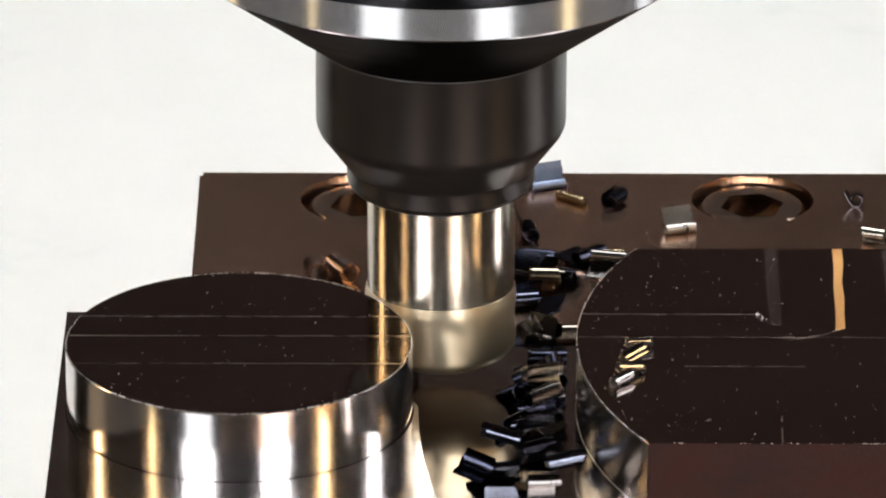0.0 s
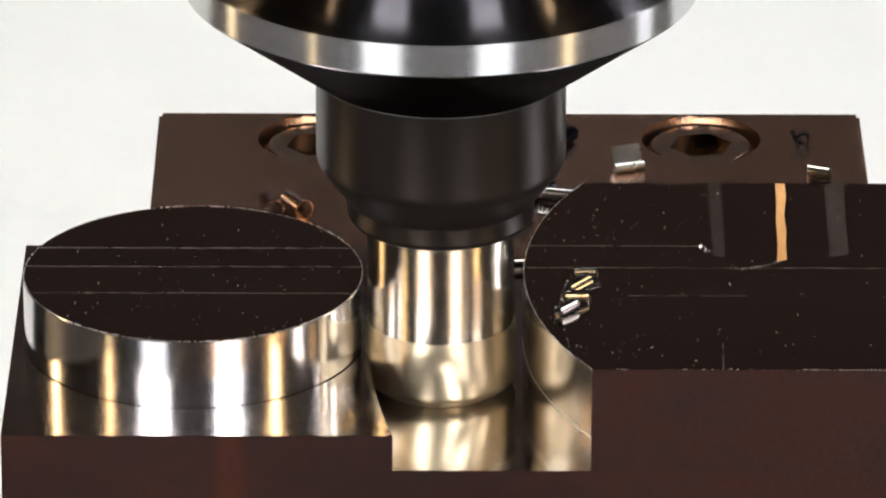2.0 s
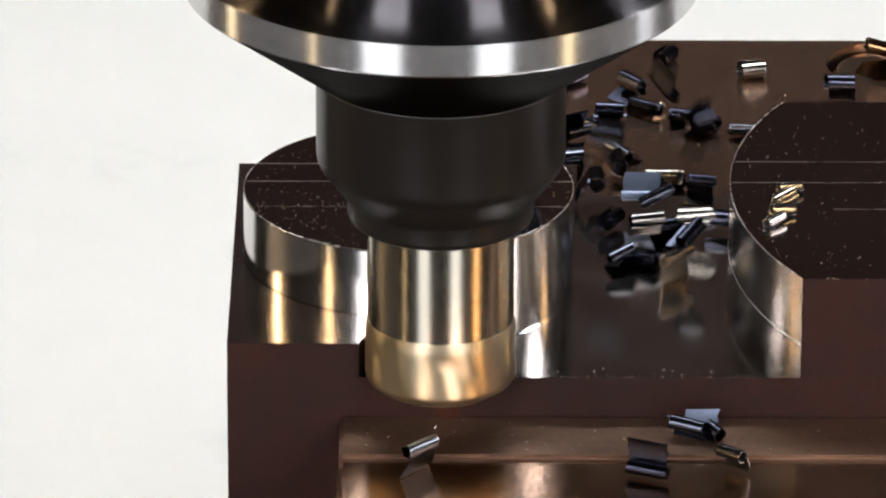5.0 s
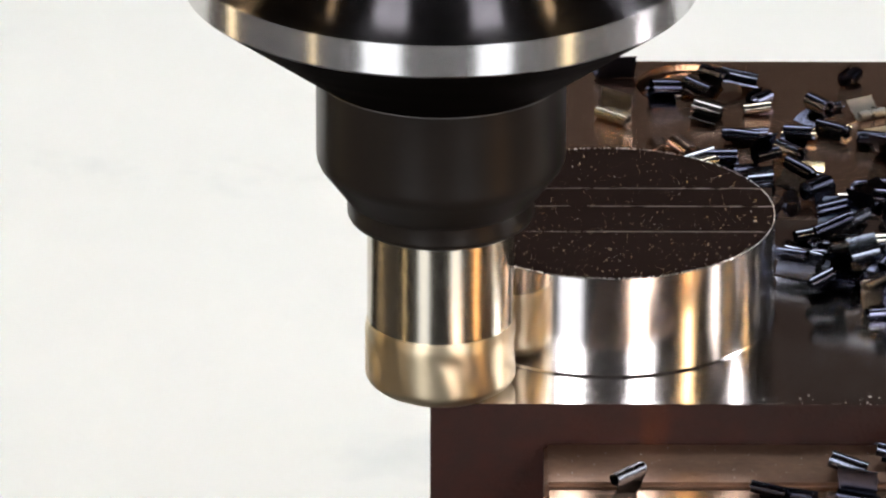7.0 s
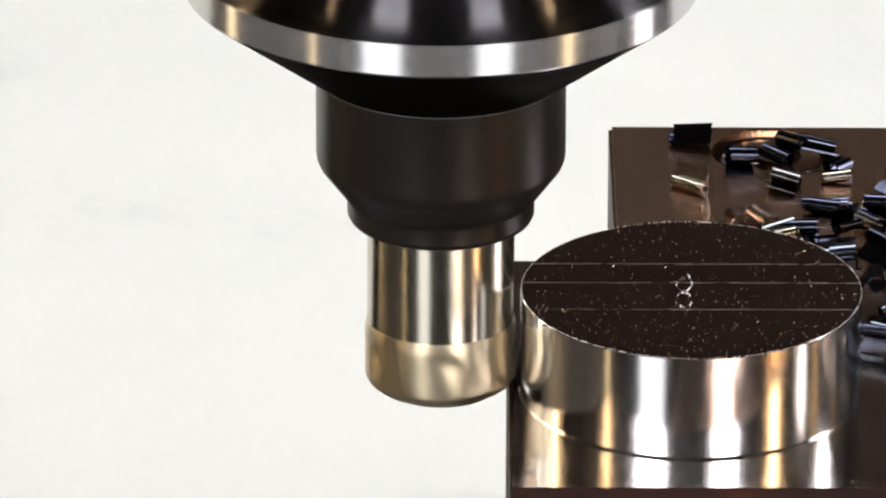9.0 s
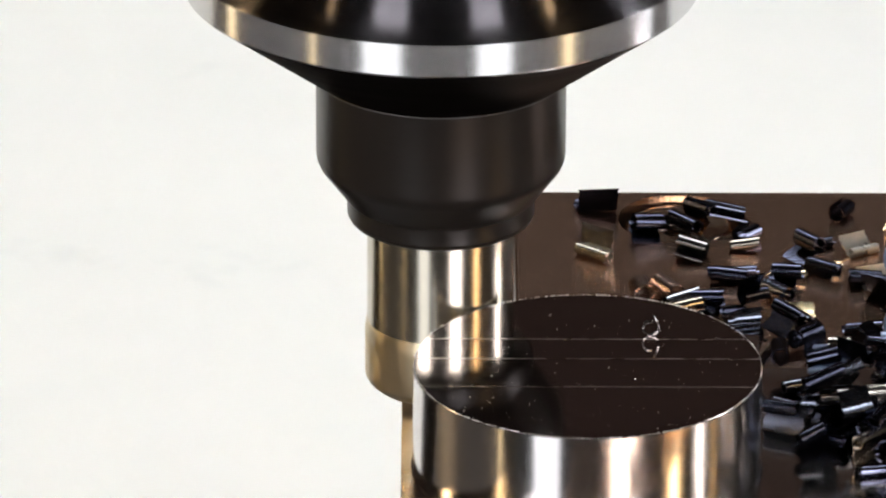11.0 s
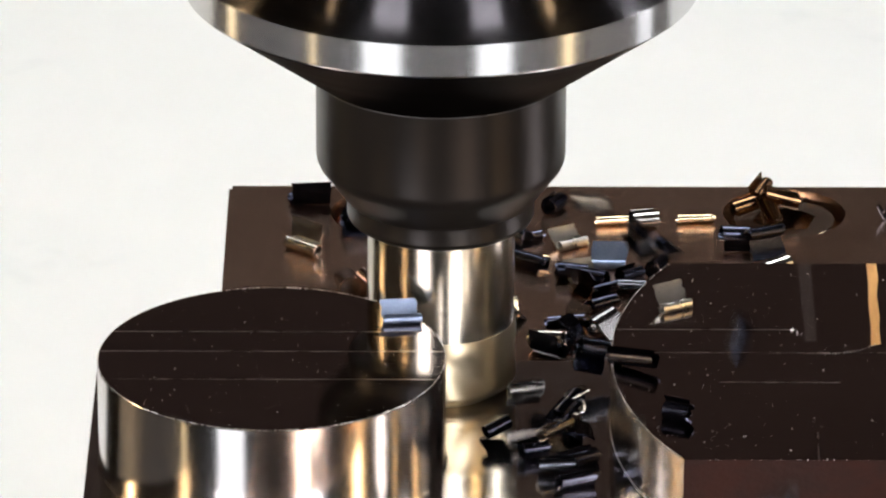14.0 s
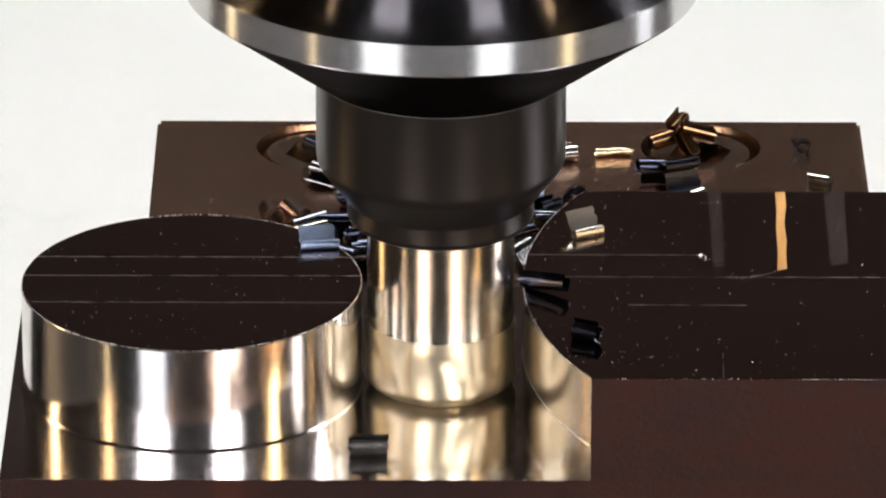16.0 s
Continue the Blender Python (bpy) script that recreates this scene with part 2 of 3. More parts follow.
def strip_light(az, half, low, high, kind, dist=1250):
    """A tall lamp on the housing: az degrees round the spindle from the camera, half its width in degrees."""
    w = dist * math.tan(radians(half))
    lamp = empty("strip_light", "tall machine lamp with a glowing diffuser", "lamp", "lamps round the machine")
    part("housing", box(-w - 12, w + 12, 0, 40, -900, high + 12, 3), M["black"], lamp)
    part("diffuser", box(-w, w, -6, 3, 60, high, 2), M[kind + "_light"], lamp, "glowing diffuser")
    # added below the lamp: its reflection in the housing, as a glowing strip
    part("lower_diffuser", box(-w, w, -6, 3, low, 59, 2), M[kind + "_dim_light"], lamp, "dim glow for the lamp's reflection in the housing")
    lamp.matrix_basis = pose(dist * MM * math.sin(radians(az)), -dist * MM * math.cos(radians(az)), 0, 0, 0, az + 180)
    return lamp


def lights():
    LOW, HIGH = -700, 900
    strip_light(-105.5, 2.4, LOW, HIGH, "warm")
    strip_light(-58, 1.0, LOW, HIGH, "warm")
    strip_light(-26, 8.6, LOW, HIGH, "white")
    strip_light(23.3, 7.6, LOW, HIGH, "white")
    strip_light(57.5, 2.4, LOW, HIGH, "warm")
    strip_light(101, 4.6, LOW, HIGH, "white")
    # an unseen lamp, added over the tray to bring its white up
    lamp = empty("ceiling_light", "wide unseen lamp added to light the white tray", "lamp")
    part("housing", box(-420, 420, -240, 240, 0, 40, 4), M["black"], lamp)
    part("diffuser", box(-400, 400, -220, 220, -8, 4, 3), M["ceiling_light"], lamp, "glowing diffuser")
    part("hanger", box(-30, 30, -30, 30, 40, 150), M["black"], lamp)
    lamp.matrix_basis = pose(0, 0.70, 1.25)


# ---- spindle, holder and cutter ----
def spindle():
    s = empty("tool_holder", "dark steel tool holder with a bright turned flange, over the workpiece", "tool holder")
    part("flange", lathe([(20, 75), (32.8, 67), (33.5, 66.2), (33.5, 57.8), (27.4, 53.4), (27.2, 53.0), (27.2, 51.8), (27.4, 51.4), (33.1, 47.4), (33.5, 47.0), (33.5, 42.8), (33.1, 42.4)], 192), [M["chrome"], M["shaded_chrome"]], s, "bright turned steel flange", smooth=18)
    # sloped faces take the darkened steel, upright ones the bright
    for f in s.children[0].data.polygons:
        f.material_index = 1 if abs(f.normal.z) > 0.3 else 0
    part("spindle_nose", lathe([(20, 74), (52, 74), (54, 76), (54, 118), (84, 124), (84, 420), (0, 420)], 96), M["black"], s, "dark spindle nose above the flange", smooth=24)
    part("cone", lathe([(33.1, 42.4), (32.4, 41.9), (17.3, 30.8), (16.5, 30.2)], 128), M["shaded_black"], s, "dull black underside of the flange, its shade in the colour", smooth=20)
    part("collar", lathe([(16.5, 30.2), (16.42, 30.05), (16.35, 29.8), (16.35, 18.9), (16.25, 18.2), (15.9, 17.4), (15.3, 16.6), (12.7, 13.1)]), M["black"], s, smooth=24)
    # the highlight along the collar's upper edge, built as a grey ring
    part("collar_edge", lathe([(16.50, 30.26), (16.56, 30.16), (16.50, 30.05), (16.30, 30.05)]), M["iron"], s, "grey ring for the highlight on the collar edge", smooth=0)
    part("nose_ring", lathe([(12.7, 13.1), (12.35, 12.7), (12.3, 12.5), (12.3, 10.4), (12.0, 9.8), (11.4, 9.4), (9.7, 9.2)]), M["black"], s, smooth=24)
    cutter = part("cutter", lathe([(9.7, 10.5), (9.72, -1.0), (9.72, -5.2), (9.3, -5.6), (0, -5.6)]), M["shank"], s, "bright ground steel shank of the milling cutter", smooth=25)
    n, zs, bm = 200, [-4.8 - 0.4 * i for i in range(21)] + [-13.0, -13.5, -13.9, -14.2, -14.35], bmesh.new()
    zs, grid = sorted(set(z for z in zs if z >= -14.35), reverse=True), []
    for z in zs:
        ring = []
        for i in range(n):
            th = 360 * i / n
            u = ((th + 5.5 * z) % 72) / 72
            g = 0.30 * max(0.0, 1 - abs(u - 0.28) / 0.28) ** 1.3 * min(1.0, max(0.0, (-z - 5.0) / 3.0))
            step = 0.22 * min(1.0, max(0.0, (-4.8 - z) / 1.4))
            r = 9.78 + step - g - max(0.0, -12.6 - z) ** 1.8 * 0.55
            ring.append(bm.verts.new((r * MM * math.cos(radians(th)), r * MM * math.sin(radians(th)), z * MM)))
        grid.append(ring)
    for a, b in zip(grid, grid[1:]):
        for i in range(n):
            bm.faces.new((a[i], a[(i + 1) % n], b[(i + 1) % n], b[i]))
    bm.faces.new(grid[0][::-1]), bm.faces.new(grid[-1])
    part("cutter_head", bm, M["gold"], s, "gold coated five-fluted cutter head", smooth=35)
    return s


# ---- workpiece ----
def nose_outline():
    a = math.degrees(math.asin(Y1 / NOSE_R))
    return arc(NOSE_X, 0, NOSE_R, 180 - a, 180 + a, 36) + [(X1, Y0), (X1, Y1)]


def lead(r, a):
    """The angle, round the boss, of the cutter's leading rim at radius r when the cutter stands at a."""
    c = (r * r + RHO * RHO - TOOL_R ** 2) / (2 * r * RHO)
    return a - math.degrees(math.acos(max(-1, min(1, c))))


def workpiece():
    w = empty("workpiece", "steel block with a round boss being milled, clamped in a vise", "workpiece")
    top, side = M["ground_top"], M["scale"]
    body = prism([(X0, Y0), (X1, Y0), (X1, Y1), (X0, Y1)], BED, L2)
    ob = part("body", body, [side, M["floor"]], w, "dark mill-scaled steel body with a bright milled floor", smooth=0)
    for f in ob.data.polygons:
        f.material_index = 1 if f.normal.z > 0.9 else 0
    boss = lathe([(0, 0), (BOSS_R - 0.12, 0), (BOSS_R, -0.12), (BOSS_R, L2 + 0.3), (BOSS_R + 0.25, L2 + 0.004)], 160)
    ob = part("boss", boss, [M["milled"], top], w, "round boss, bright milled side, dark ground top")
    for f in ob.data.polygons:
        f.material_index = 1 if f.normal.z > 0.9 else 0
    outline = [(x - NOSE_X, y) for x, y in nose_outline()]
    ob = part("block", prism(outline, L2 + 0.004, 0, chamfer=0.1), [side, top, M["nose"]], w, "raised block with a rounded bright nose", smooth=30)
    ob.location = (NOSE_X * MM, 0, 0)
    for f in ob.data.polygons:
        n, c = f.normal, f.center
        f.material_index = 1 if n.z > 0.9 else 2 if n.x < -0.2 or (n.z > 0.1 and n.x < 0.2 and abs(n.y) < 0.5) else 0
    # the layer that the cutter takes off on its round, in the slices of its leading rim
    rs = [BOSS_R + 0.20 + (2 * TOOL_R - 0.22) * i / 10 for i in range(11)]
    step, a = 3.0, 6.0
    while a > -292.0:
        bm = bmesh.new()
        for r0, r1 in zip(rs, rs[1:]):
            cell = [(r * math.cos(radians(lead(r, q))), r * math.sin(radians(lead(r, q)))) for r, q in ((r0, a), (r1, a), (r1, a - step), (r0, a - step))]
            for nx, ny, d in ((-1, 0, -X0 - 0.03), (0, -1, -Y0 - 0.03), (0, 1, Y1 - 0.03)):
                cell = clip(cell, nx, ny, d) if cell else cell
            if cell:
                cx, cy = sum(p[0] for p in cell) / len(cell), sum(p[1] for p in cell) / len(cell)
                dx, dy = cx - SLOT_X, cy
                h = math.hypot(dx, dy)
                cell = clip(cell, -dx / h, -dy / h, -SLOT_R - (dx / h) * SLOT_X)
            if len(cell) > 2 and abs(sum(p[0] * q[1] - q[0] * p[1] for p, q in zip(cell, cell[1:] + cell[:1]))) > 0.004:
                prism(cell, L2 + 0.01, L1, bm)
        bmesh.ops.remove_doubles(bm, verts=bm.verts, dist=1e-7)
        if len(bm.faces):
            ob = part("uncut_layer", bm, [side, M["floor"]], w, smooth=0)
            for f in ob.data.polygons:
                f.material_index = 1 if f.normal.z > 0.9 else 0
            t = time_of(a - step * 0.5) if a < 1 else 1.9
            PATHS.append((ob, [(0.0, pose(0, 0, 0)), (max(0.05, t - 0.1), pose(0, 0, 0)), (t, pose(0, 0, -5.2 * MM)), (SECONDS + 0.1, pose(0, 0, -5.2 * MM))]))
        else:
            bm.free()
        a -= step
    # lines between the passes of the face mill, rubbed strips, a streak with a painted orange reflection, a rust stain
    for y in (8.2, 2.0, -6.7):
        h = math.sqrt((BOSS_R - 0.3) ** 2 - y * y)
        part("pass_line", box(-h, h, y - 0.12, y + 0.12, -0.02, 0.012), M["line"], w, smooth=0)
    for y, x1 in ((1.9, 108.0), (9.2, 68.0)):
        x0 = NOSE_X - math.sqrt(NOSE_R ** 2 - y * y) + 0.3
        part("pass_line", box(x0, x1, y - 0.08, y + 0.08, -0.02, 0.012), M["line"], w, smooth=0)
    part("pass_line", box(57.5, 73.0, -7.38, -7.22, -0.02, 0.012), M["line"], w, smooth=0)
    h = math.degrees(math.asin(Y1 / NOSE_R)) - 0.4
    ring = arc(NOSE_X, 0, NOSE_R + 0.02, 180 - h, 180 + h, 40) + arc(NOSE_X, 0, NOSE_R - 0.3, 180 + h, 180 - h, 40)
    part("pass_line", prism(ring, L1 - 0.12, L1 + 0.06), M["crumb"], w, smooth=0)
    for quad, mat, name in (([(69.1, -30.5), (69.25, -30.5), (69.45, -22.6), (69.3, -22.6)], "line", "rubbed_strip"), ([(69.0, 5.7), (70.6, 5.7), (70.9, 30.6), (69.2, 30.6)], "rub", "rubbed_strip"), ([(84.6, 5.8), (87.1, 6.6), (87.6, 30.6), (84.9, 30.6)], "rub", "rubbed_strip"),
                            ([(77.5, 4.1), (78.8, 4.7), (78.9, 10.0), (79.15, 14.0), (79.1, 20.0), (79.6, 26.0), (79.6, 30.7), (78.3, 30.7), (78.2, 24.0), (77.9, 18.0), (77.8, 10.0)], "streak", "copper_streak")):
        part(name, prism(quad, -0.02, 0.015), M[mat], w, smooth=0)
    return rides(w)


# ---- vise ----
def vise():
    j = empty("vise", "dark oily steel vise clamping the workpiece", "vise")
    x0, x1, y0, y1 = -8.6, 94.1, Y1, 104.6
    bores = [(14.8, 94.6), (70.5, 94.6)]
    bm = box(x0, x1, y0, y1, JAW - 40, JAW, 0.5)
    ob = part("fixed_jaw", bm, M["jaw"], j, "brown oily jaw with two counterbores")
    cut = bmesh.new()
    for x, y in bores:
        c = lathe([(0, 5), (8.7, 5), (8.7, -7.5), (0, -7.5)], 64)
        bmesh.ops.translate(c, vec=(x * MM, y * MM, JAW * MM), verts=c.verts)
        tmp = bpy.data.meshes.new("bore")
        c.to_mesh(tmp), c.free()
        cut.from_mesh(tmp)
    bmesh.ops.recalc_face_normals(cut, faces=cut.faces)
    cutter = bpy.data.meshes.new("bores")
    cut.to_mesh(cutter), cut.free()
    tool = new("bores", cutter)
    mod = ob.modifiers.new("bores", "BOOLEAN")
    mod.object, mod.operation, mod.solver = tool, "DIFFERENCE", "EXACT"
    mesh = bpy.data.meshes.new_from_object(ob.evaluated_get(bpy.context.evaluated_depsgraph_get()))
    ob.modifiers.clear()
    ob.data = mesh
    bpy.data.objects.remove(tool)
    # outer sides in darker iron: their shade is put into the colour
    mesh.materials.append(M["iron"])
    for f in mesh.polygons:
        deep = min((f.center.xy - Vector((x * MM, y * MM))).length for x, y in bores) < 9.5 * MM
        f.material_index = 1 if abs(f.normal.z) < 0.5 and not deep else 0
    rides(j)
    front = part("moving_jaw", box(-9.2, 94.2, -78, Y0 - 12.65, JAW - 40, JAW - 0.6, 0.8), M["jaw_worn"], j, "rubbed bronze-coloured moving jaw")
    part("jaw_plate", box(-9.0, 94.0, Y0 - 12.6, Y0 - 0.05, JAW - 40, JAW, 0.5), M["jaw_front"], front, "ground steel jaw plate")
    part("bed", box(-8, 93, -100, 110, -99.6, JAW - 40.1, 1.5), M["iron"], j, "cast iron bed of the vise")
    for x, y in bores:
        s = empty("cap_screw", "socket head cap screw sunk in the vise jaw", "screw", "screws of the vise jaw")
        hexagon = [(4.6 * math.cos(radians(60 * i + 12)), 4.6 * math.sin(radians(60 * i + 12))) for i in range(6)]
        rim = arc(0, 0, 7.6, 0, 354, 59)
        bm = bmesh.new()
        n = len(rim)
        lo = [bm.verts.new((a * MM, b * MM, -7.45 * MM)) for a, b in rim]
        hi = [bm.verts.new((a * MM, b * MM, -1.5 * MM)) for a, b in rim]
        hi2 = [bm.verts.new((a * 0.93 * MM, b * 0.93 * MM, -0.9 * MM)) for a, b in rim]
        hx = [bm.verts.new((a * MM, b * MM, -0.9 * MM)) for a, b in hexagon]
        for i in range(n):
            k = (i + 1) % n
            bm.faces.new((lo[i], lo[k], hi[k], hi[i])), bm.faces.new((hi[i], hi[k], hi2[k], hi2[i]))
        for i in range(6):
            k = (i + 1) % 6
            seg = [hi2[(2 + i * 10 + q) % n] for q in range(11)]
            bm.faces.new(seg + [hx[k], hx[i]])
        part("head", bm, M["screw"], s, smooth=30)
        part("socket", prism_cup(hexagon, -5.4, -0.9), M["socket"], s, "hexagon socket, darkened for its shade", smooth=0)
        s.matrix_basis = pose(x * MM, y * MM, JAW * MM)
        rides(s)


def tables():
    t = tagged(part("machine_table", box(-300, 400, -118, 95, -130, -99.7, 2), M["iron"]), "dark cast iron machine table", "machine table", kind="structure")
    rides(t)
    t = tagged(part("splash_tray", box(-1100, 1200, 415, 1150, TRAY - 6, TRAY, 1), M["tray"]), "white enamelled tray with faint grey patches", "tray", kind="structure")
    rides(t)


# ---- chips ----
def chip_mesh(rng, small=False, hot=False, tube=False, dims=None, mat=None):
    """A rolled chip: a flat tail that curls into a roll, thin and a little skewed."""
    r, tail, turns, w = rng.uniform(0.75, 1.4), rng.uniform(1.0, 4.0), rng.uniform(0.85, 1.35), rng.uniform(3.6, 5.6)
    if small:
        r, tail, turns, w = 1.15, 1.6, 0.8, 0.45
    if tube:
        r, tail, turns, w = 0.72, 0.3, 1.25, 3.3
    if hot:
        r, tail, turns, w = 2.6, 2.5, 0.32, 0.9
    if dims:
        r, tail, turns, w = dims
    bend, skew, th = rng.uniform(0.02, 0.16), rng.uniform(-0.12, 0.12), 0.10
    total, x, z, h, s, line = tail + turns * 2 * math.pi * r, 0.0, 0.0, 0.0, 0.0, []
    while s < total:
        line.append((x, z, h, s))
        k = bend if s < tail else 1 / (r * (1 - 0.25 * (s - tail) / (total - tail)))
        ds = 0.5 if s < tail else 0.38
        h, s = h + k * ds, s + ds
        x, z = x + math.cos(h) * ds, z + math.sin(h) * ds
    mx, mz = x - r * math.sin(h), z + r * math.cos(h)
    bm, rows = bmesh.new(), []
    for x, z, h, s in line:
        nx, nz = -math.sin(h) * th, math.cos(h) * th
        y0, y1 = -w / 2 + skew * s + rng.uniform(-0.12, 0.12), w / 2 + skew * s + rng.uniform(-0.2, 0.2)
        rows.append([bm.verts.new(((x - mx + a * nx) * MM, y * MM, (z - mz + a * nz) * MM)) for a, y in ((1, y0), (1, y1), (-1, y1), (-1, y0))])
    for a, b in zip(rows, rows[1:]):
        for i in range(4):
            bm.faces.new((a[i], a[(i + 1) % 4], b[(i + 1) % 4], b[i]))
    bm.faces.new(rows[0]), bm.faces.new(rows[-1][::-1])
    bmesh.ops.recalc_face_normals(bm, faces=bm.faces)
    me = bpy.data.meshes.new("metal_chip")
    bm.to_mesh(me), bm.free()
    me.materials.append(M[mat or ("hot_chip" if hot else "bright_chip" if tube or small else "chip")])
    me.shade_smooth()
    me.set_sharp_from_angle(angle=radians(50))
    return me


def feed_pose(t, m):
    return Matrix.Translation((*table_place(t), 0)) @ m


def fly(a, b, t0, t1, rise, spin, n=6):
    """Poses, on the table, along a throw from a to b."""
    qa, rows = b.to_quaternion(), []
    pa, pb = a.translation, b.translation
    for i in range(1, n):
        k = i / n
        p = pa.lerp(pb, k) + Vector((0, 0, 4 * k * (1 - k) * rise * MM))
        turn = Euler((spin[0] * (1 - k), spin[1] * (1 - k), spin[2] * (1 - k))).to_quaternion() @ qa
        rows.append((t0 + k * (t1 - t0), Matrix.LocRotScale(p, turn, None)))
    return rows


# rows of places on the vise jaw, in the slot, on the tops: millimetres from the boss's axis
JAW_STILL = [(40.1, 71.0)]
JAW_THROWN = [(17.5, 95.0), (15.4, 88.2), (16.5, 81.3), (21.8, 94.3), (24.0, 83.3), (21.4, 72.5), (28.4, 71.6), (34.0, 74.5), (31.8, 80.4),
              (18.2, 62.9), (14.3, 62.9), (21.2, 59.1), (23.5, 55.4), (27.5, 65.8), (30.4, 57.3), (42.4, 68.8), (48.6, 66.8)]
JAW_LATE = [(63.5, 81.0), (67.4, 79.0)]
SLOT_FIRST = [(38.4, 28.0), (39.0, 24.5), (40.4, 20.7), (41.0, 11.6), (39.5, 9.8), (36.5, 9.8), (35.0, -2.5), (37.9, -2.5), (39.3, -7.7),
              (33.5, -7.8), (42.1, -14.6), (37.1, -12.9), (30.5, -18.0), (34.9, -18.0), (41.0, 4.5), (32.7, -12.9), (38.5, -20.0), (34.0, -23.0)]
SLOT_THROWN = [(31.7, 24.5), (33.4, 29.0), (27.8, 18.4), (36.2, 24.6), (39.9, 24.6), (41.0, 28.6), (43.1, 29.0), (32.9, 12.1), (36.7, 15.7),
               (39.3, 15.7), (36.9, 1.8), (29.6, 28.1), (41.0, 19.2), (34.5, 19.2)]
JAW_FIRST = [(38.6, 80.0), (37.7, 66.0), (40.1, 70.0), (46.3, 72.0), (40.0, 62.0), (43.0, 64.0), (38.4, 56.0), (49.3, 68.0), (40.5, 50.0), (42.5, 45.0), (39.5, 41.0)]
# chips by kind, with the degrees by which their roll is turned from the x axis
JAW_KINDS = [("grey", 39.9, 81.8, 30), ("grey", 41.5, 70.3, 20), ("straw", 45.9, 90.5, 8), ("curl", 50.2, 88.7, 15), ("ring", 38.1, 94.5, 60),
             ("tube", 33.2, 84.1, 25), ("straw", 29.1, 73.9, -5), ("straw", 34.1, 76.6, 3), ("tube", 22.0, 74.6, 8), ("blue", 45.4, 74.7, 0),
             ("ring", 24.3, 85.8, 50), ("ring", 52.2, 72.6, 70), ("ring", 48.1, 69.1, 40), ("pale", 30.2, 58.6, 5), ("tube", 38.5, 55.6, 12)]
SLOT_KINDS = [("blue", 42.6, 31.9, -8), ("blue", 32.5, 23.4, 0), ("tube", 40.1, 29.1, -10), ("ring", 34.3, 12.5, 40), ("ring", 28.4, 18.0, 60),
              ("tube", 37.2, 18.9, 5), ("ring", 38.1, 4.6, 70), ("tube", 37.6, -2.4, 12), ("dark", 42.0, 22.1, 20), ("dark", 43.9, 18.1, -15)]
LAST_KINDS = [("ring", 33.8, -0.1, 20), ("dark", 40.1, -1.6, 30), ("dark", 39.4, -8.2, 25), ("dark", 38.2, 7.1, 5)]
FRONT_STILL = [(42.2, -48.6), (31.2, -49.3)]
FRONT_THROWN = [(1.6, -47.9), (30.7, -40.8), (19.9, -50.4), (24.4, -50.4), (37.5, -38.1)]


